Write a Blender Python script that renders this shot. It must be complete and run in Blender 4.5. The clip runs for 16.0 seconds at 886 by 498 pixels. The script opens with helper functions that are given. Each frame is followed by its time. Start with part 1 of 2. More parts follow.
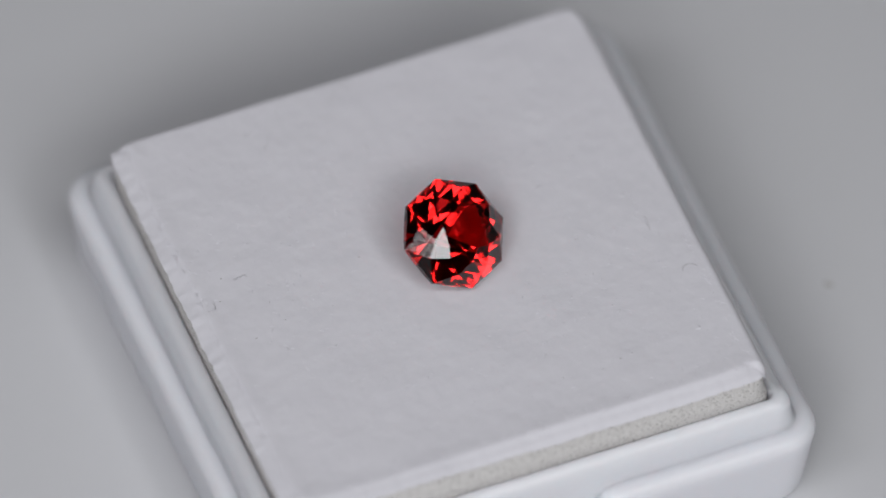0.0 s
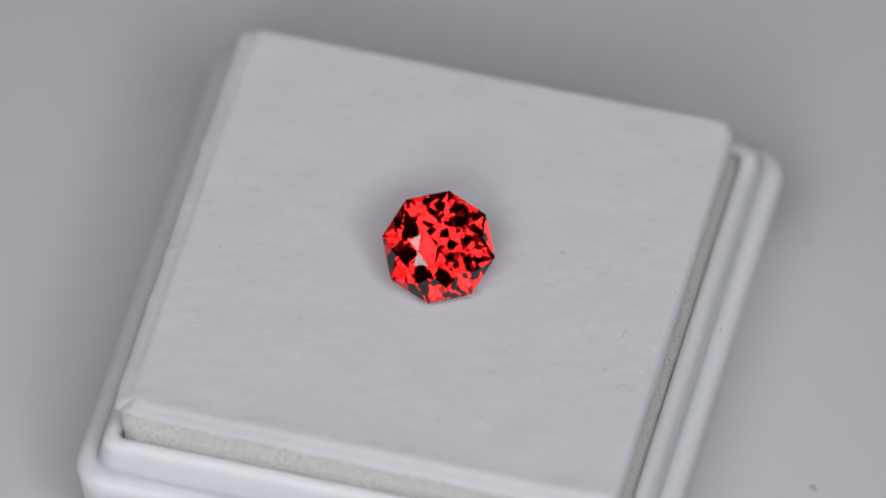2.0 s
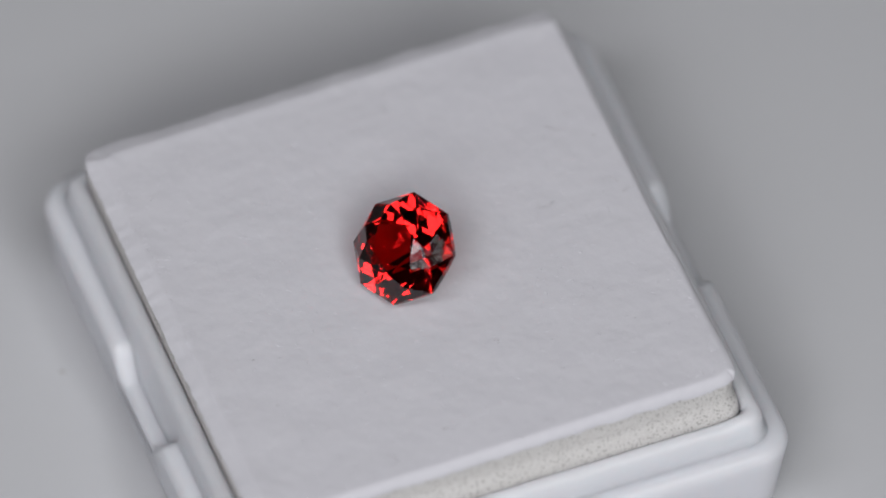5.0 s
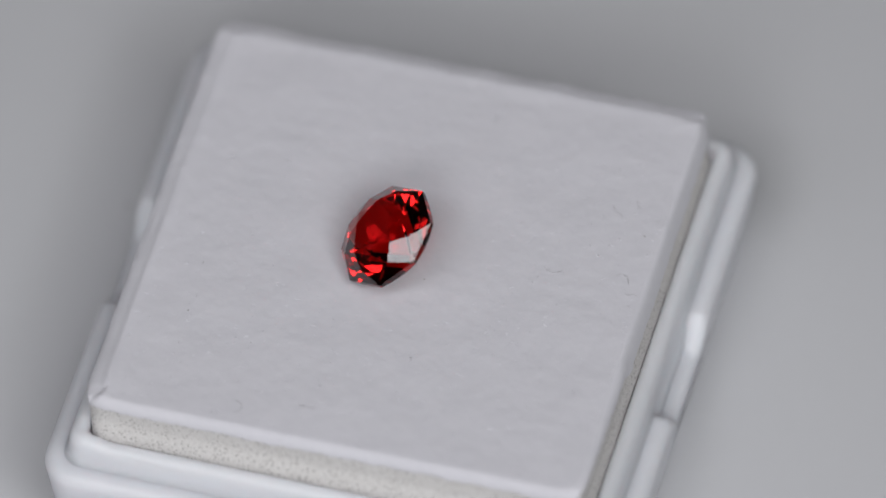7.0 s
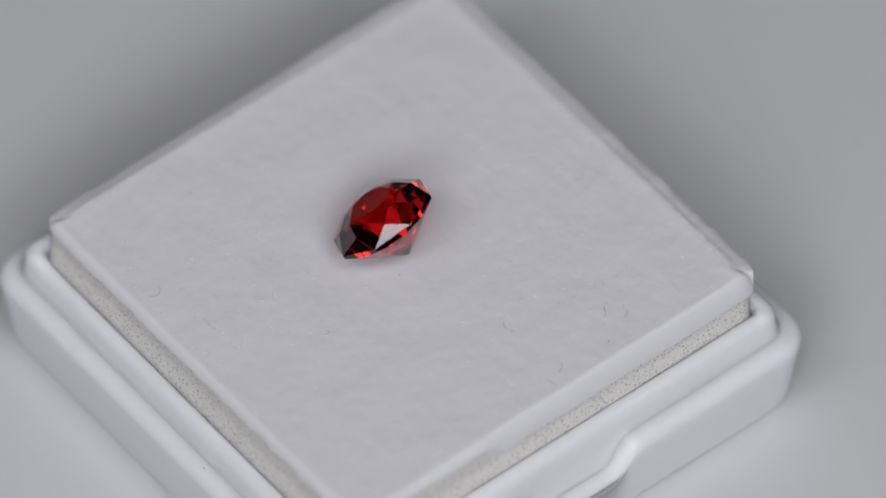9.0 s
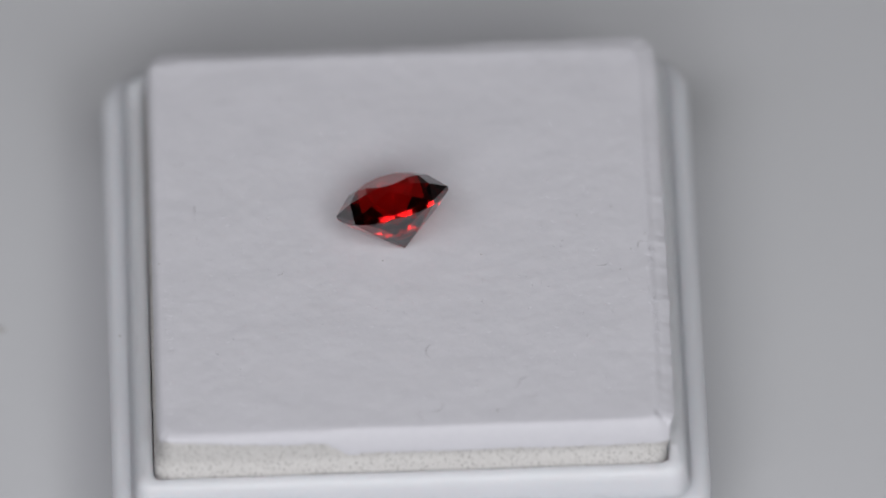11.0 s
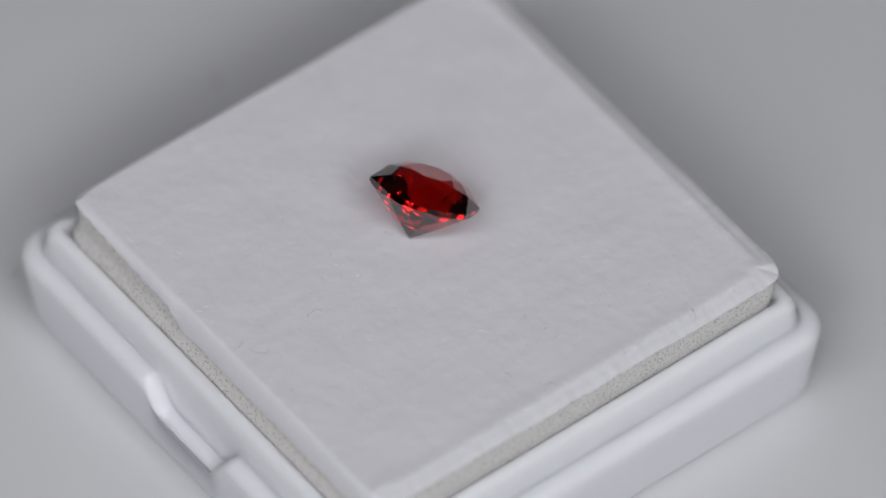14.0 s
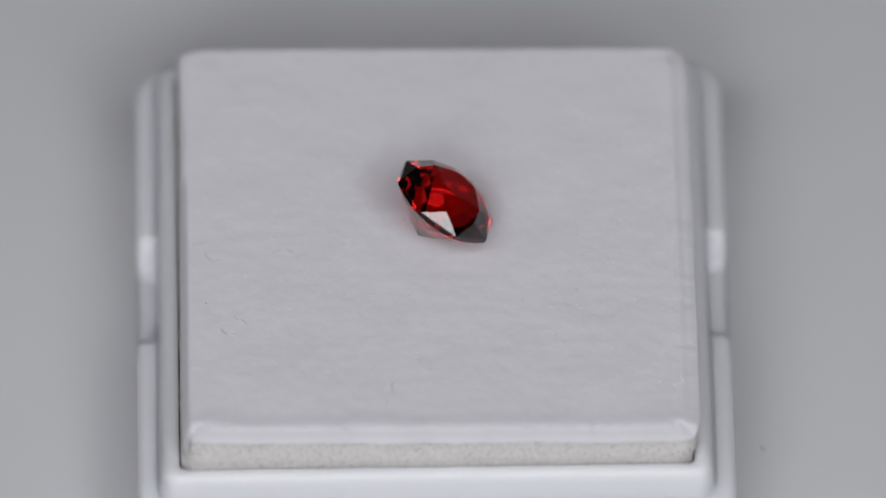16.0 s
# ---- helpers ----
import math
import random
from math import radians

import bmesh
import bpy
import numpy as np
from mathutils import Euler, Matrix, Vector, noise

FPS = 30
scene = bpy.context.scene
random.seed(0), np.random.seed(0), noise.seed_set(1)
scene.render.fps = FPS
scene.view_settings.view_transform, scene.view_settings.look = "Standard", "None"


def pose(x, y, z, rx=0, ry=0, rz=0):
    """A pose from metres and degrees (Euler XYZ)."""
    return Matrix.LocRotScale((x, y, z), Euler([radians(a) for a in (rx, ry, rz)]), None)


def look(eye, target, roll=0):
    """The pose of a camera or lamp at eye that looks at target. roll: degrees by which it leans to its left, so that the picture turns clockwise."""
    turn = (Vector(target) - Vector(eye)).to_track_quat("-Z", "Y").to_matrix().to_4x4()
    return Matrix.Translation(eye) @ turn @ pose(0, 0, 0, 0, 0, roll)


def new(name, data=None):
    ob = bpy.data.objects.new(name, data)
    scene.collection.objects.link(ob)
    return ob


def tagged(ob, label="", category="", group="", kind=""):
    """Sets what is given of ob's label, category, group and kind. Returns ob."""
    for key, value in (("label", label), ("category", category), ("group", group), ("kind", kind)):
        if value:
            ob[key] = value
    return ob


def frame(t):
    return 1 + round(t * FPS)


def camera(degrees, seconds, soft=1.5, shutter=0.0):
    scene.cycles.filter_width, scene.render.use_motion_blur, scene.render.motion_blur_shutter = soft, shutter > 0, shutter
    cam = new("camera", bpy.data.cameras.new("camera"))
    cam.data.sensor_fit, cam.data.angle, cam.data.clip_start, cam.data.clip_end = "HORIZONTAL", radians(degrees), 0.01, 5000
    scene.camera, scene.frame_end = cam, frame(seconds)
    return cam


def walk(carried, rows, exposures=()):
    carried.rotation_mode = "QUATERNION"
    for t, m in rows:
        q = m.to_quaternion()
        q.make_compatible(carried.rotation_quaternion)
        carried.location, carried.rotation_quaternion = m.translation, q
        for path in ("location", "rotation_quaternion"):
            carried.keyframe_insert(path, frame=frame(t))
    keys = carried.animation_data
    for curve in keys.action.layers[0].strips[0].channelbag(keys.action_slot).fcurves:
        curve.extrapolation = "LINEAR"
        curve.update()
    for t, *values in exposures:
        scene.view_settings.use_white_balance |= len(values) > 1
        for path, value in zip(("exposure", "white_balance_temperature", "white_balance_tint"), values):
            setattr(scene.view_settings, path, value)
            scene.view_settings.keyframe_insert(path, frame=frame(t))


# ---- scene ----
cam = camera(3.4, 16.0, soft=1.6)
H = 8.74         # height of the axis mark above the platter, mm


def mm(*v):
    return Vector(v) / 1000.0


EYE = mm(1.23, -499.249, 610.579 + H)
AIM = mm(1.23, 0.0, 0.761 + H)
walk(cam, [(0.0, look(EYE, AIM, -0.25)), (16.0, look(EYE, AIM, -0.25))])
cam.data.dof.use_dof = True
cam.data.dof.focus_distance = 0.786
cam.data.dof.aperture_fstop = 18.0

START, SPEED = 31.724, -18.17      # the turntable's angle and its turn in degrees a second
BOX = (0.72, -0.82, -10.1)           # the box's middle on the platter and its turn

LEAN = (0.3, 0.4)                   # the platter's lean about the box's two sides, in degrees


# ---- light ----
world = bpy.data.worlds.new("world")
world.use_nodes = True
world.node_tree.nodes["Background"].inputs[0].default_value = (0.80, 0.84, 0.90, 1)
world.node_tree.nodes["Background"].inputs[1].default_value = 0.205
scene.world = world


def softbox(name, right, up, w, h, watts, colour=(1, 1, 1)):
    """A soft lamp of the ring of panels about the lens, by the degrees that it stands right of the lens and above it."""
    side = Vector((1, 0, 0))
    back = (EYE - mm(0, 0, H)).normalized()
    above = back.cross(side)
    at = mm(0, 0, H) + 0.80 * (back + side * math.tan(radians(right)) + above * math.tan(radians(up))).normalized()
    data = bpy.data.lights.new(name, "AREA")
    data.shape, data.size, data.size_y, data.energy, data.color = "RECTANGLE", w, h, watts, colour
    ob = new(name, data)
    ob.matrix_world = look(at, mm(0, 0, H))
    return ob


softbox("lamp_top", 2.0, 15.0, 0.63, 0.12, 1.30, (0.965, 0.965, 1.0))
softbox("lamp_right", 20.8, -7.0, 0.28, 0.21, 1.28, (0.975, 0.98, 1.0))
softbox("lamp_outer_right", 25.2, 6.5, 0.10, 0.17, 0.36, (0.975, 0.98, 1.0))
softbox("lamp_left", -14.0, -13.0, 0.19, 0.21, 0.70, (0.975, 0.98, 1.0))
softbox("lamp_bottom", 0.0, -16.0, 0.26, 0.15, 0.68, (0.975, 0.98, 1.0))
softbox("lamp_low_left", -14.5, -25.0, 0.32, 0.09, 0.36, (0.975, 0.98, 1.0))
softbox("lamp_outer_left", -24.5, 10.0, 0.19, 0.18, 0.56, (0.96, 0.95, 1.0))
softbox("lamp_far_left", -36.0, 9.0, 0.19, 0.26, 0.28, (0.95, 0.94, 1.0))
scene.view_settings.exposure = 0.04


# ---- materials ----
def material(name, colour, rough=0.5, **sockets):
    m = bpy.data.materials.new(name)
    m.use_nodes = True
    b = m.node_tree.nodes["Principled BSDF"]
    b.inputs["Base Color"].default_value = (*colour, 1)
    b.inputs["Roughness"].default_value = rough
    for key, value in sockets.items():
        b.inputs[key.replace("_", " ")].default_value = value
    return m


def node(m, kind, **props):
    n = m.node_tree.nodes.new(kind)
    for key, value in props.items():
        n.inputs[key.replace("_", " ")].default_value = value
    return n


def wire(m, a, b):
    m.node_tree.links.new(a, b)


def speckled(m, scales, colours, bump, distance):
    """Two scales of noise in colour and relief, in the thing's own metres."""
    b = m.node_tree.nodes["Principled BSDF"]
    tc = node(m, "ShaderNodeTexCoord")
    big, small = (node(m, "ShaderNodeTexNoise", Scale=s, Detail=4.0) for s in scales)
    mix = m.node_tree.nodes.new("ShaderNodeMix")
    mix.data_type = "RGBA"
    mix.inputs[6].default_value, mix.inputs[7].default_value = (*colours[0], 1), (*colours[1], 1)
    mean = node(m, "ShaderNodeMath")
    mean.operation = "MULTIPLY_ADD"
    mean.inputs[1].default_value = 0.5
    half = node(m, "ShaderNodeMath")
    half.operation = "MULTIPLY"
    half.inputs[1].default_value = 0.5
    for n in (big, small):
        wire(m, tc.outputs["Object"], n.inputs["Vector"])
    wire(m, big.outputs["Fac"], half.inputs[0])
    wire(m, small.outputs["Fac"], mean.inputs[0])
    wire(m, half.outputs[0], mean.inputs[2])
    wire(m, mean.outputs[0], mix.inputs[0])
    wire(m, mix.outputs[2], b.inputs["Base Color"])
    bp = node(m, "ShaderNodeBump", Strength=bump, Distance=distance)
    wire(m, mean.outputs[0], bp.inputs["Height"])
    wire(m, bp.outputs[0], b.inputs["Normal"])
    return m


PLATTER = speckled(material("platter_white", (0.63, 0.63, 0.65), 0.5), (60, 900), ((0.635, 0.64, 0.655), (0.66, 0.665, 0.68)), 0.15, 0.00005)
PLASTIC = speckled(material("white_plastic", (0.8, 0.8, 0.82), 0.38, Subsurface_Weight=0.7, Subsurface_Scale=0.002, Subsurface_Radius=(1.0, 0.9, 0.9)), (150, 2500), ((0.78, 0.783, 0.83), (0.815, 0.818, 0.865)), 0.1, 0.00002)
FELT = speckled(material("white_felt", (0.74, 0.73, 0.75), 0.95, Sheen_Weight=0.2), (800, 3400), ((0.68, 0.675, 0.72), (0.77, 0.76, 0.795)), 0.2, 0.00012)


def porous(m):
    """Open cells: shade in the pits is painted as dark dots between pale walls."""
    b = m.node_tree.nodes["Principled BSDF"]
    tc = node(m, "ShaderNodeTexCoord")
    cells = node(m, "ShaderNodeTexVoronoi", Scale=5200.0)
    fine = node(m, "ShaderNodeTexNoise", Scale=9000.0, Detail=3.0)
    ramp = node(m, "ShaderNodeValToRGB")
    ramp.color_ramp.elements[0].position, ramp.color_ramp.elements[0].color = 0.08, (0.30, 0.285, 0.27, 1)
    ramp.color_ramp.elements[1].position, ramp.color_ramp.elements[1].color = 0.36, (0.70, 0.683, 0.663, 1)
    grain = m.node_tree.nodes.new("ShaderNodeMix")
    grain.data_type, grain.blend_type = "RGBA", "OVERLAY"
    grain.inputs[0].default_value = 0.45
    for n in (cells, fine):
        wire(m, tc.outputs["Object"], n.inputs["Vector"])
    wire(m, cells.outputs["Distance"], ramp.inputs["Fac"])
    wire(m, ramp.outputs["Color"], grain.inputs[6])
    wire(m, fine.outputs["Fac"], grain.inputs[7])
    wire(m, grain.outputs[2], b.inputs["Base Color"])
    bp = node(m, "ShaderNodeBump", Strength=0.5, Distance=0.00008)
    wire(m, cells.outputs["Distance"], bp.inputs["Height"])
    wire(m, bp.outputs[0], b.inputs["Normal"])
    return m


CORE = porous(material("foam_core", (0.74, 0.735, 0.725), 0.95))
GEM = material("red_gem", (0.645, 0.009, 0.009), 0.0, Transmission_Weight=1.0, IOR=1.74)
FIBRE = material("felt_fibre", (0.73, 0.722, 0.757), 0.9)
DUST = material("grey_dust", (0.40, 0.39, 0.38), 0.9)
PALE_DUST = material("pale_dust", (0.50, 0.49, 0.48), 0.9)
LINT = material("grey_lint", (0.53, 0.52, 0.53), 0.9)
WALL = speckled(material("wall_paint", (0.2, 0.2, 0.2), 0.8), (3, 90), ((0.17, 0.17, 0.18), (0.21, 0.21, 0.21)), 0.1, 0.001)


# ---- building helpers ----
def mesh_object(name, verts, faces, mat, smooth=True):
    me = bpy.data.meshes.new(name)
    me.from_pydata([Vector(v) / 1000.0 for v in verts], [], faces)
    me.materials.append(mat)
    bm = bmesh.new()
    bm.from_mesh(me)
    bmesh.ops.recalc_face_normals(bm, faces=bm.faces)
    bm.to_mesh(me)
    bm.free()
    for p in me.polygons:
        p.use_smooth = smooth
    return new(name, me)


def part(name, verts, faces, mat, parent, label="", smooth=True):
    ob = mesh_object(name, verts, faces, mat, smooth)
    ob.parent = parent
    return tagged(ob, label)


def outline(half_x, half_y, radius, n_side, n_corner):
    """Points round a rounded rectangle, with the outward way and the distance from the middle line along its side."""
    pts = []
    for k in range(4):
        a0 = k * math.pi / 2
        hx, hy = (half_x, half_y) if k % 2 == 0 else (half_y, half_x)
        local = [(hx, -hy + radius + (2 * hy - 2 * radius) * i / n_side, 0.0) for i in range(n_side)]
        local += [(hx - radius + radius * math.cos(math.pi / 2 * i / n_corner), hy - radius + radius * math.sin(math.pi / 2 * i / n_corner), 0.0) for i in range(n_corner)]
        for x, y, _ in local:
            pts.append((x * math.cos(a0) - y * math.sin(a0), x * math.sin(a0) + y * math.cos(a0)))
    return pts


def lofted(loops, close_start=True, close_end=True):
    verts, faces, n = [], [], len(loops[0])
    for loop in loops:
        verts += loop
    for j in range(len(loops) - 1):
        for i in range(n):
            k = (i + 1) % n
            faces.append((j * n + i, j * n + k, (j + 1) * n + k, (j + 1) * n + i))
    if close_start:
        faces.append(tuple(range(n))[::-1])
    if close_end:
        faces.append(tuple(range((len(loops) - 1) * n, len(loops) * n)))
    return verts, faces


MOVING = []       # (thing, its pose on the platter)


def leaning():
    """The platter does not sit quite square on its axis: everything on it leans a little."""
    c = Matrix.Translation(mm(BOX[0], BOX[1], H - 3.5))
    yaw = Matrix.Rotation(radians(BOX[2]), 4, "Z")
    return c @ yaw @ pose(0, 0, 0, LEAN[0], LEAN[1], 0) @ yaw.inverted() @ c.inverted()


def on_platter(ob, x, y, z, rx=0, ry=0, rz=0, level=False):
    m = pose(x / 1000, y / 1000, z / 1000, rx, ry, rz)
    m = m if level else leaning() @ m
    MOVING.append((ob, m))
    ob.matrix_world = Matrix.Rotation(radians(START), 4, "Z") @ m
    return ob


def box_spot(x, y):
    """A place in the box's own millimetres, on the platter."""
    a = radians(BOX[2])
    return BOX[0] + x * math.cos(a) - y * math.sin(a), BOX[1] + x * math.sin(a) + y * math.cos(a)


# ---- the place ----
def slab(name, x0, x1, y0, y1, z0, z1, mat, label, category):
    v = [(x, y, z) for z in (z0, z1) for y in (y0, y1) for x in (x0, x1)]
    f = [(0, 2, 3, 1), (4, 5, 7, 6), (0, 1, 5, 4), (2, 6, 7, 3), (0, 4, 6, 2), (1, 3, 7, 5)]
    ob = mesh_object(name, [[c * 1000 for c in p] for p in v], f, mat, False)
    return tagged(ob, label, category, kind="structure")


def room():
    w, d, z0, z1, t = 1.6, 1.8, -0.02, 1.9, 0.1
    slab("ground", -w, w, -d, d, z0 - 0.04, z0, WALL, "plain grey table surface under the turntable", "table top")
    slab("wall_left", -w - t, -w, -d, d, z0, z1, WALL, "plain dim grey wall", "wall")
    slab("wall_right", w, w + t, -d, d, z0, z1, WALL, "plain dim grey wall", "wall")
    slab("wall_front", -w - t, w + t, -d - t, -d, z0, z1, WALL, "plain dim grey wall", "wall")
    slab("wall_back", -w - t, w + t, d, d + t, z0, z1, WALL, "plain dim grey wall", "wall")
    slab("ceiling", -w - t, w + t, -d - t, d + t, z1, z1 + t, WALL, "plain dim grey ceiling", "ceiling")


def turntable():
    n = 160
    rings = [(70, -15), (79, -15), (80, -14), (80, -1.2), (79.6, -0.3), (78.8, 0.0)]
    loops = [[(r * math.cos(2 * math.pi * i / n), r * math.sin(2 * math.pi * i / n), z) for i in range(n)] for r, z in rings]
    v, f = lofted(loops)
    ob = mesh_object("turntable", v, f, PLATTER)
    tagged(ob, "smooth white round turntable platter with tiny dust marks", "turntable")
    on_platter(ob, 0, 0, 0)


# the box: outer wall, shoulder with a thumb notch on two sides, inner lip, tray floor
LIP, SHOULDER = H - 2.05, H - 3.38
OUT, RIM_IN = 15.72, 13.52


def smooth01(t):
    t = min(1.0, max(0.0, t))
    return t * t * (3 - 2 * t)


def notch(x):
    u = abs(x) / 3.75
    return 1.75 * (1 - smooth01((u - 0.55) / 0.45))


def display_box():
    box = new("display_box")
    tagged(box, "open white plastic gem display box with thumb notches in its rim", "gem box")
    body = [(14.6, 1.6, 0.0, 0), (14.95, 1.7, 0.08, 0), (15.15, 1.8, 0.28, 0), (15.24, 1.85, 0.6, 0), (OUT - 0.10, 1.95, SHOULDER - 1.3, 0.35), (OUT, 2.0, SHOULDER - 0.62, 1), (OUT - 0.03, 2.0, SHOULDER - 0.42, 1),
            (OUT - 0.11, 1.95, SHOULDER - 0.24, 1), (OUT - 0.24, 1.85, SHOULDER - 0.10, 1), (OUT - 0.42, 1.75, SHOULDER - 0.02, 1), (OUT - 0.60, 1.65, SHOULDER, 1), (14.86, 1.5, SHOULDER, 1),
            (14.6, 1.35, SHOULDER, 1), (14.3, 1.2, SHOULDER, 1), (14.1, 1.0, SHOULDER - 0.2, 1), (14.0, 0.8, 2.0, 0), (13.9, 0.8, 1.0, 0)]
    lip = [(14.2, 0.9, 1.0, 0), (14.80, 1.2, SHOULDER - 0.5, 1), (14.80, 1.2, SHOULDER - 0.03, 1), (14.70, 1.15, SHOULDER + 0.004, 1), (14.60, 1.1, SHOULDER + 0.035, 0.95), (14.52, 1.05, SHOULDER + 0.12, 0.8),
           (14.47, 1.0, SHOULDER + 0.28, 0.5), (14.445, 1.0, LIP - 0.80, 0.15), (14.42, 0.95, LIP - 0.55, 0), (14.36, 0.9, LIP - 0.32, 0), (14.26, 0.85, LIP - 0.15, 0), (14.12, 0.8, LIP - 0.04, 0),
           (13.95, 0.7, LIP + 0.01, 0), (13.76, 0.6, LIP - 0.01, 0), (13.62, 0.5, LIP - 0.09, 0), (RIM_IN, 0.42, LIP - 0.26, 0), (RIM_IN - 0.02, 0.4, 1.2, 0), (13.2, 0.3, 1.0, 0)]
    for name, prof in (("outer_tray", body), ("inner_lip", lip)):
        loops = []
        for half, rad, z, cut in prof:
            loop = []
            for x, y in outline(half, half, rad, 90, 10):
                drop = notch(x) * cut if abs(y) > half - 0.01 else 0.0
                # the lip stands a little taller on three sides
                rise = max((0.38 if y < 0 else 0.28) * smooth01((abs(y) - 12.0) / 1.5), 0.38 * smooth01((-x - 12.0) / 1.5)) * smooth01((z - SHOULDER - 0.05) / 0.6) if name == "inner_lip" else 0.0
                loop.append((x, y, z - drop + rise))
            loops.append(loop)
        v, f = lofted(loops)
        part(name, v, f, PLASTIC, box)
    on_platter(box, BOX[0], BOX[1], 0, 0, 0, BOX[2])


TOP = H + 0.82       # the middle of the felt
RISE = 0.014         # the pad sits askew and rises towards one side
# the felt's four sides: how far out the cut edge lies, the width of the border, and the welt along it
EDGE = {"x+": (13.28, 0.45, 0.0), "x-": (13.86, 1.0, 0.05), "y+": (13.34, 0.50, 0.0), "y-": (13.78, 0.95, 0.05)}


def smooth_noise(x, y, seed, scale):
    return noise.noise(Vector((x * scale, y * scale, seed)))


def side_drop(side, along):
    """How far the cut edge of the felt lies below its top on one side of the pad."""
    low = {"x+": 0.66, "x-": 0.38, "y-": 0.26 + 0.19 * smooth01((along + 10) / 12)}.get(side)
    if low is None:
        low = 0.72 - 0.42 * smooth01((along - 5) / 8) + 0.85 * smooth01((4.6 - along) / 1.4)
    seed = {"x+": 1.0, "x-": 9.0, "y-": 17.0, "y+": 25.0}[side]
    return low + smooth_noise(along, 0, seed, 0.5) * 0.10 + smooth_noise(along, 0, seed + 4, 2.2) * 0.06 + smooth_noise(along, 0, seed + 6, 6.0) * 0.03


def border(side, s, along):
    """A place on the border, s from 0 at its inner line to 1 at the cut: the way out and the way down."""
    edge, width, welt = EDGE[side]
    drop = side_drop(side, along)
    if welt:
        # a shallow pressed step, then a soft roll to the cut
        return width * s, drop * (0.32 * smooth01(s / 0.5) + 0.68 * s ** 2.5)
    a = s * math.pi / 2
    return width * math.sin(a), drop * (1 - math.cos(a))


def felt_height(x, y):
    """The felt's top, with its soft unevenness and the welts along two sides."""
    z = TOP + RISE * y + smooth_noise(x, y, 0, 0.35) * 0.05 + smooth_noise(x, y, 5, 1.4) * 0.018
    for side, gap in (("x-", x + EDGE["x-"][0] - EDGE["x-"][1]), ("y-", y + EDGE["y-"][0] - EDGE["y-"][1])):
        along = y if side == "x-" else x
        z += EDGE[side][2] * math.exp(-(max(0.0, gap) / 0.5) ** 2) * (0.9 + 0.35 * smooth_noise(along, 0, 33 + gap * 0.1, 0.45))
    return z


def foam_pad():
    pad = new("foam_pad")
    tagged(pad, "white felt-topped foam pad filling the display box", "foam pad")
    inner, steps = 170, 14

    def columns(minus, plus):
        """Places across the sheet: where the flat part or the border begins, the side and the share of its border."""
        lo, hi = -(EDGE[minus][0] - EDGE[minus][1]), EDGE[plus][0] - EDGE[plus][1]
        cols = [(lo, minus, 1 - k / steps) for k in range(steps)]
        cols += [(lo + (hi - lo) * k / inner, "", 0.0) for k in range(inner + 1)]
        return cols + [(hi, plus, k / steps) for k in range(1, steps + 1)]

    cx, cy = columns("x-", "x+"), columns("y-", "y+")
    verts, faces = [], []
    n = len(cx)
    for y0, side_y, sy in cy:
        for x0, side_x, sx in cx:
            x, y, down = x0, y0, 0.0
            if side_x:
                out, d = border(side_x, sx, y0)
                x += out if side_x == "x+" else -out
                down = d
            if side_y:
                out, d = border(side_y, sy, x0)
                y += out if side_y == "y+" else -out
                down = math.hypot(down, d)
            ragged = 0.06 * max(sx, sy) ** 8
            x += ragged * smooth_noise(y0, sx, 13, 2.4) * (1 if side_x else 0)
            y += ragged * smooth_noise(x0, sy, 23, 2.4) * (1 if side_y else 0)
            z = felt_height(x0, y0) + smooth_noise(x, y, 2, 3.6) * 0.012 - down
            # the corners of the pad are rounded off
            u, v = abs(x) / (EDGE["x+"][0] if x > 0 else EDGE["x-"][0]), abs(y) / (EDGE["y+"][0] if y > 0 else EDGE["y-"][0])
            k = max(u, v) / (u ** 30 + v ** 30) ** (1 / 30) - 1 if max(u, v) > 0.7 else 0.0
            k = 1 + k * smooth01((max(u, v) - 0.72) / 0.2)
            verts.append((x * k, y * k, z))
    for j in range(len(cy) - 1):
        for i in range(n - 1):
            faces.append((j * n + i, j * n + i + 1, (j + 1) * n + i + 1, (j + 1) * n + i))
    part("top_sheet", verts, faces, FELT, pad, "soft white felt sheet with a rough cut edge")
    # loose fibres of the felt, too fine to pick apart
    rng = random.Random(5)
    fv, ff = [], []
    for k in range(2000):
        edge = k % 5 < 2
        x, y = rng.uniform(-13.1, 13.1), rng.uniform(-13.1, 13.1)
        if edge:
            x = rng.choice((-1, 1)) * rng.uniform(12.9, 13.42)
            if rng.random() < 0.5:
                x, y = y, x
        if math.hypot(x - 0.2, y + 0.6) < 4.2 and rng.random() < 0.85:
            continue
        x, y = x * (0.955 if x > 0 else 0.985), y * (0.96 if y > 0 else 0.965)
        z = felt_height(x, y) - 0.02
        a, ln, rad = rng.uniform(0, math.tau), rng.uniform(0.15, 0.45), rng.uniform(0.004, 0.008)
        bend, rise = rng.uniform(-1.6, 1.6), rng.uniform(0.01, 0.05)
        base = len(fv)
        for j in range(4):
            t = j / 3
            b = a + bend * t
            cx, cy, cz = x + math.cos(b) * ln * (t - 0.5), y + math.sin(b) * ln * (t - 0.5), z + rise * math.sin(math.pi * t)
            nx, ny = -math.sin(b) * rad, math.cos(b) * rad
            fv += [(cx + nx, cy + ny, cz), (cx - nx, cy - ny, cz), (cx, cy, cz + rad * 1.6)]
        for j in range(3):
            p = base + 3 * j
            ff += [(p, p + 1, p + 4, p + 3), (p + 1, p + 2, p + 5, p + 4), (p + 2, p, p + 3, p + 5)]
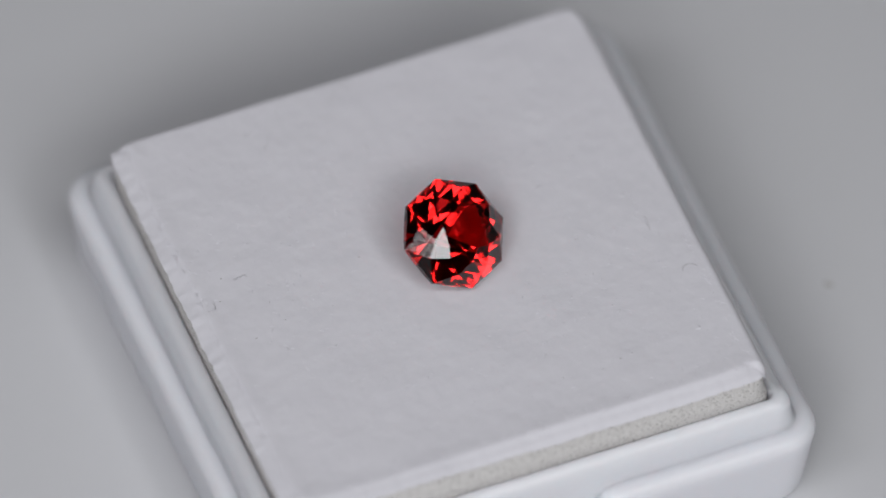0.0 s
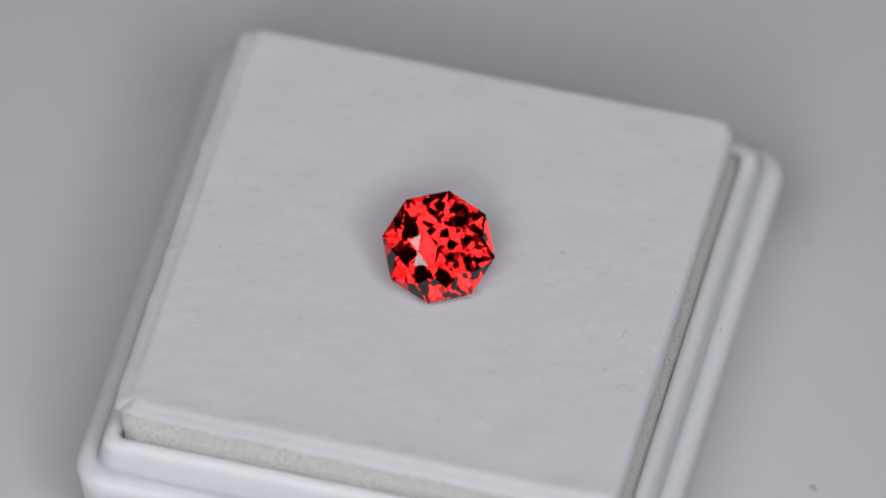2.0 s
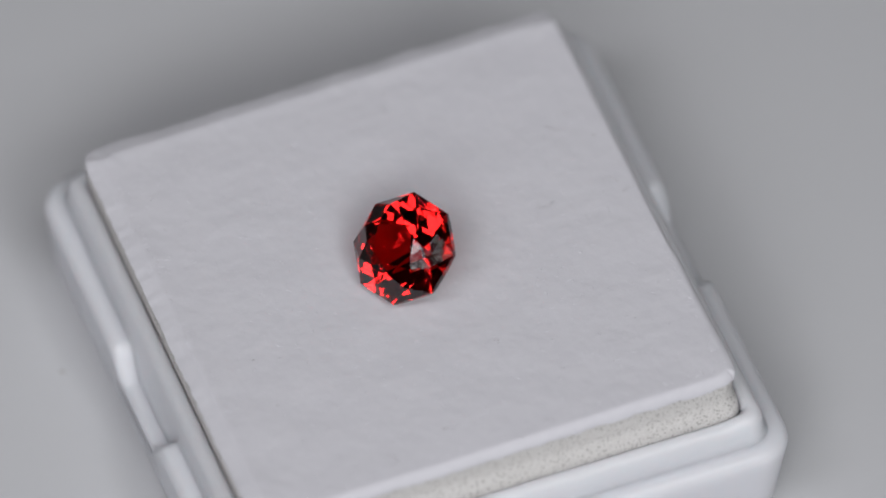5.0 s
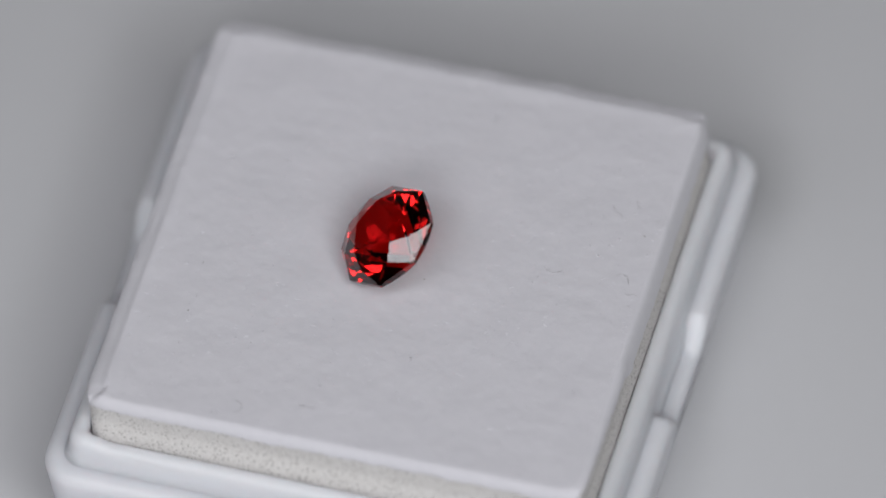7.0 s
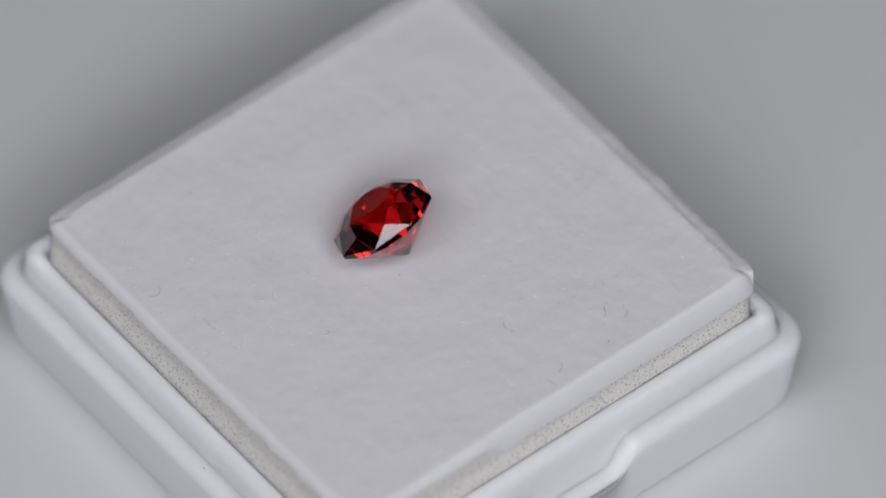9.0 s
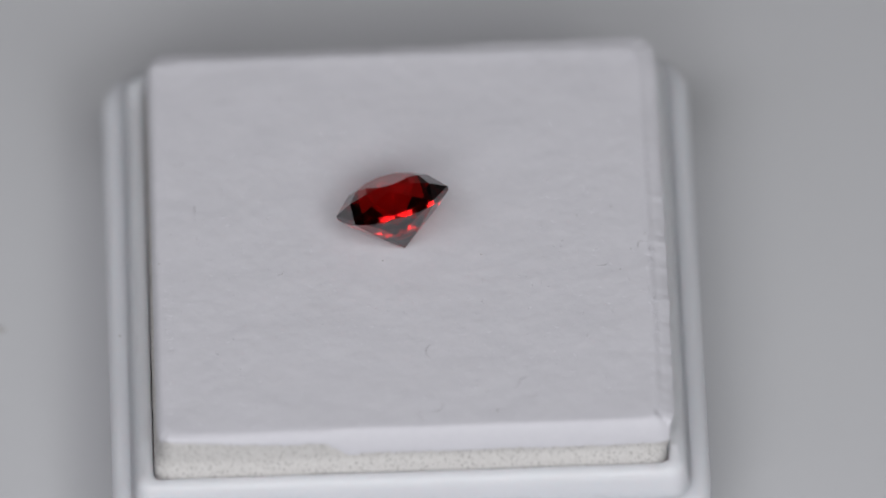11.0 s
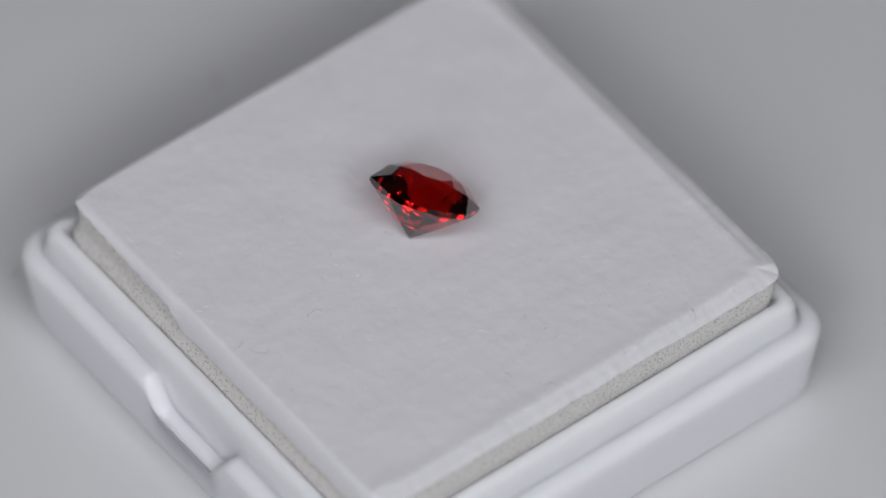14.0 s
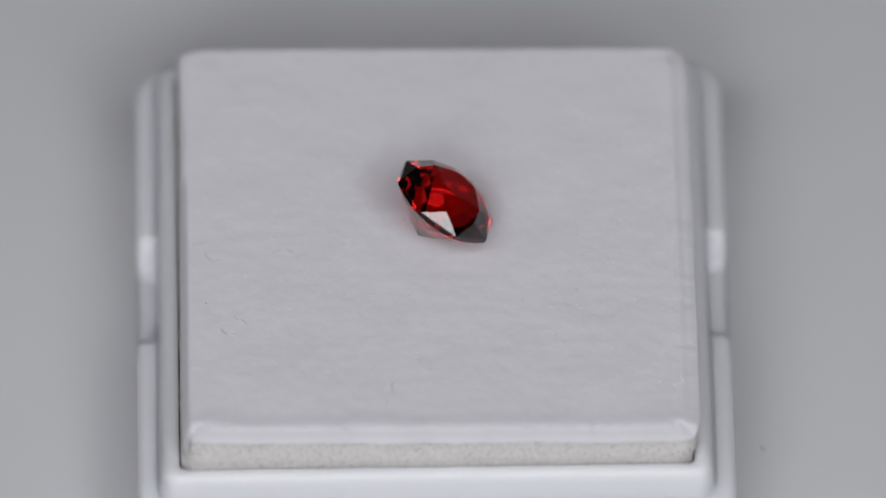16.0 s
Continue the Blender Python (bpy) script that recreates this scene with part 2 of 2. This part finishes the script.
    me = bpy.data.meshes.new("felt_fibres")
    me.from_pydata([(p[0] / 1000, p[1] / 1000, p[2] / 1000) for p in fv], [], ff)
    me.materials.append(FIBRE)
    fibres = new("felt_fuzz", me)
    fibres.parent = pad
    tagged(fibres, "loose white felt fibres", kind="stuff")
    # porous core
    loops = []
    rows, half = 22, 13.45
    low = LIP - 0.6
    for j in range(rows + 1):
        share = max(0, j - 1) / (rows - 1)
        loop = []
        for x, y in outline(half, half, 0.9, 200, 6):
            top = TOP - 0.55 + RISE * y
            z = low + (top - low) * share if j else 1.0
            slope = smooth01((z - LIP) / 1.1)
            # the cut sides of the foam lean out or in towards the felt's edge
            kx = 1 + slope * min(EDGE["x+" if x > 0 else "x-"][0] - 0.14 - half, 0.17) / half
            ky = 1 + slope * min(EDGE["y+" if y > 0 else "y-"][0] - 0.16 - half, 0.17) / half
            p = Vector((x, y, z))
            w = noise.noise(p * 0.8) * 0.02 + noise.noise(p * 4.5) * 0.03
            loop.append((x * kx * (1 + w / half), y * ky * (1 + w / half), z))
        loops.append(loop)
    v, f = lofted(loops)
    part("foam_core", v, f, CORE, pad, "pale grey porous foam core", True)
    on_platter(pad, BOX[0], BOX[1], 0, 0, 0, BOX[2])


def gemstone():
    """An octagonal brilliant, cut facet by facet out of a block."""
    R, g = 3.032, 0.15
    half_cos = math.cos(math.pi / 8)
    flat = R * half_cos
    culet = -2.51
    # slopes of the crown's four rows of facets, and where their corners meet
    bezel, brk, upper, star = (math.tan(radians(d)) for d in (36.8, 54.5, 24.3, 15.6))
    r1 = (bezel * R - brk * flat) / (bezel * half_cos - brk)
    h1 = g + (flat - r1) * brk
    r2 = (g + R * bezel - h1 - r1 * upper) / (bezel - half_cos * upper)
    h2 = g + (R - r2) * bezel
    rt = (h1 + r1 * upper - h2 - r2 * star) / (upper - half_cos * star)
    ht = h1 + (r1 - rt) * upper
    bm = bmesh.new()
    bmesh.ops.create_cube(bm, size=8.0)

    def cut(az, r_a, z_a, r_b, z_b):
        """A facet at az degrees whose slope runs through two points of its middle section."""
        a = radians(az)
        out = Vector((z_b - z_a, 0, r_a - r_b)) if r_a != r_b else Vector((1, 0, 0))
        out.normalize()
        if out.x < 0:
            out = -out
        spin_z = Matrix.Rotation(a, 3, "Z")
        cuts = bmesh.ops.bisect_plane(bm, geom=bm.verts[:] + bm.edges[:] + bm.faces[:], dist=1e-6, plane_co=spin_z @ Vector((r_a, 0, z_a)), plane_no=spin_z @ out, clear_outer=True)
        edges = [e for e in cuts["geom_cut"] if isinstance(e, bmesh.types.BMEdge)]
        if edges:
            bmesh.ops.contextual_create(bm, geom=edges)

    cut(0, 1, ht, 0, ht)
    for k in range(8):
        corner, edge = 45 * k, 45 * k + 22.5
        cut(edge, flat, -1, flat, 1)
        cut(edge, flat, g, r1, h1)
        cut(corner, R, g, r2, h2)
        cut(edge, r1, h1, rt, ht)
        cut(corner, r2, h2, rt * half_cos, ht)
        # pavilion: breaks along the girdle, mains to the culet and a row of narrow facets between
        cut(edge, flat, -g, 2.20, -g - (flat - 2.20) * math.tan(radians(50)))
        cut(corner, R, -g, R - 1, -g - math.tan(radians(39.5)))
        cut(edge, 2.6, culet + 2.6 * 0.800, 0, culet)
        for side in (-11.25, 11.25):
            cut(corner + side, 1.7, culet + 1.7 * 0.79, 0.7, culet + 1.7 * 0.79 - 0.88)
    bm.normal_update()
    me = bpy.data.meshes.new("gemstone")
    bmesh.ops.scale(bm, vec=(0.001, 0.001, 0.001), verts=bm.verts)
    bmesh.ops.recalc_face_normals(bm, faces=bm.faces)
    bm.to_mesh(me)
    bm.free()
    me.materials.append(GEM)
    ob = new("gemstone", me)
    tagged(ob, "deep red faceted octagonal gemstone lying tilted on white felt", "gemstone")
    return ob


# small marks: lint and dust
def strand(name, mat, points, radius):
    """A short curled hair as a thin tube through a few places."""
    path = [Vector(p) for p in points]
    fine = []
    for i in range(len(path) - 1):
        p0, p1, p2, p3 = path[max(0, i - 1)], path[i], path[i + 1], path[min(len(path) - 1, i + 2)]
        for s in range(5):
            t = s / 5
            fine.append(0.5 * (2 * p1 + (p2 - p0) * t + (2 * p0 - 5 * p1 + 4 * p2 - p3) * t * t + (3 * p1 - p0 - 3 * p2 + p3) * t ** 3))
    fine.append(path[-1])
    loops = []
    for i, p in enumerate(fine):
        way = (fine[min(len(fine) - 1, i + 1)] - fine[max(0, i - 1)]).normalized()
        side = way.cross(Vector((0, 0, 1))).normalized()
        up = side.cross(way)
        taper = radius * (0.5 + 0.5 * math.sin(math.pi * (i + 0.5) / len(fine)))
        loops.append([tuple(p + taper * (math.cos(math.tau * k / 6) * side + math.sin(math.tau * k / 6) * up)) for k in range(6)])
    v, f = lofted(loops)
    return mesh_object(name, v, f, mat)


def lint(x, y, turn, length, curl, seed):
    """A hair on the felt: place in the box, its turn, length in mm and how much it curls."""
    rng = random.Random(seed)
    pts, a, p = [], 0.0, Vector((-length / 2, 0, 0))
    for i in range(7):
        pts.append((p.x, p.y, 0.02 + 0.05 * rng.random()))
        a += curl * (0.5 + rng.random()) * (1 if rng.random() < 0.8 else -1)
        p = p + Vector((math.cos(a), math.sin(a), 0)) * length / 5
    ob = strand("lint_hair", LINT, pts, 0.010)
    tagged(ob, "fine grey curled lint hair on the white felt", "lint", "lint on the felt")
    px, py = box_spot(x, y)
    return on_platter(ob, px, py, felt_height(x, y), 0, 0, BOX[2] + turn)


def speck(x, y, z, size, seed, mat, label, group):
    """A crumb of dust: a flattened lump."""
    rng = random.Random(seed)
    bm = bmesh.new()
    bmesh.ops.create_icosphere(bm, subdivisions=2, radius=1.0)
    for v in bm.verts:
        v.co *= 0.75 + 0.5 * rng.random()
        v.co.z *= 0.45
    me = bpy.data.meshes.new("dust_speck")
    bmesh.ops.scale(bm, vec=[size / 2000.0 * s for s in (1.3, 0.8, 1)], verts=bm.verts)
    bm.to_mesh(me)
    bm.free()
    me.materials.append(mat)
    ob = tagged(new("dust_speck", me), label, "dust", group)
    return on_platter(ob, x, y, z + size * 0.12, 0, 0, rng.uniform(0, 360))


room()
turntable()
display_box()
foam_pad()

stone = gemstone()
tilt, lean_to, spin = 38.0, -77.6, 163.0
axis = Matrix.Rotation(radians(lean_to), 4, "Z") @ Matrix.Rotation(radians(tilt), 4, "Y") @ Matrix.Rotation(radians(spin), 4, "Z")
e = axis.to_euler()
on_platter(stone, 1.111, -1.575, 2.945 + H, *[math.degrees(a) for a in e], level=True)

# lint and dust on the felt, the rim and the platter
for i, (x, y, turn, length, curl) in enumerate(((11.25, -2.4, 30, 0.85, 0.45), (12.2, -5.3, 100, 1.0, 0.45), (-0.8, 7.6, 20, 0.95, 0.45), (-9.9, 2.5, 60, 0.75, 0.75),
        (-12.5, 0.9, 10, 0.85, 0.6), (-1.6, 12.2, 160, 1.0, 0.5), (-0.3, 12.2, 45, 0.6, 0.5), (-5.9, 10.6, 175, 0.9, 0.5), (-12.8, -7.9, 80, 0.7, 0.9), (6.6, 2.4, 120, 0.4, 0.4), (-6.5, 11.2, 200, 0.5, 0.4))):
    lint(x, y, turn, length, curl, 40 + i)
for i, (x, y, size) in enumerate(((6.2, -10.0, 0.14), (-12.0, 1.2, 0.10), (-11.1, -1.8, 0.12), (2.9, -10.1, 0.12), (-4.6, 12.0, 0.16), (-9.25, -1.2, 0.11), (-11.4, 2.6, 0.13), (-9.6, 0.2, 0.07),
        (1.1, 1.5, 0.12), (-4.1, 1.3, 0.10), (12.9, 1.2, 0.12), (7.5, -6.2, 0.07), (3.6, -3.6, 0.06))):
    px, py = box_spot(x, y)
    speck(px, py, felt_height(x, y), size * 0.62, 80 + i, DUST, "tiny dark dust speck on the white felt", "dust on the felt")
for i, (x, y, z, size) in enumerate(((-4.6, -14.0, LIP, 0.11), (15.1, 2.6, SHOULDER, 0.11))):
    px, py = box_spot(x, y)
    speck(px, py, z, size, 120 + i, DUST, "tiny dark dust speck on the plastic rim", "dust on the rim")
for i, (x, y, size) in enumerate(((21.4, -7.0, 0.40), (20.2, 10.1, 0.32), (-26.9, 7.4, 0.22), (-9.3, -16.7, 0.26))):
    speck(x, y, 0, size, 140 + i, PALE_DUST, "small grey dust mark on the white platter", "dust on the platter")


def motions():
    steps = 32
    for ob, m in MOVING:
        rows = []
        for i in range(steps + 1):
            t = 16.0 * i / steps
            rows.append((t, Matrix.Rotation(radians(START + SPEED * t), 4, "Z") @ m))
        walk(ob, rows)


motions()
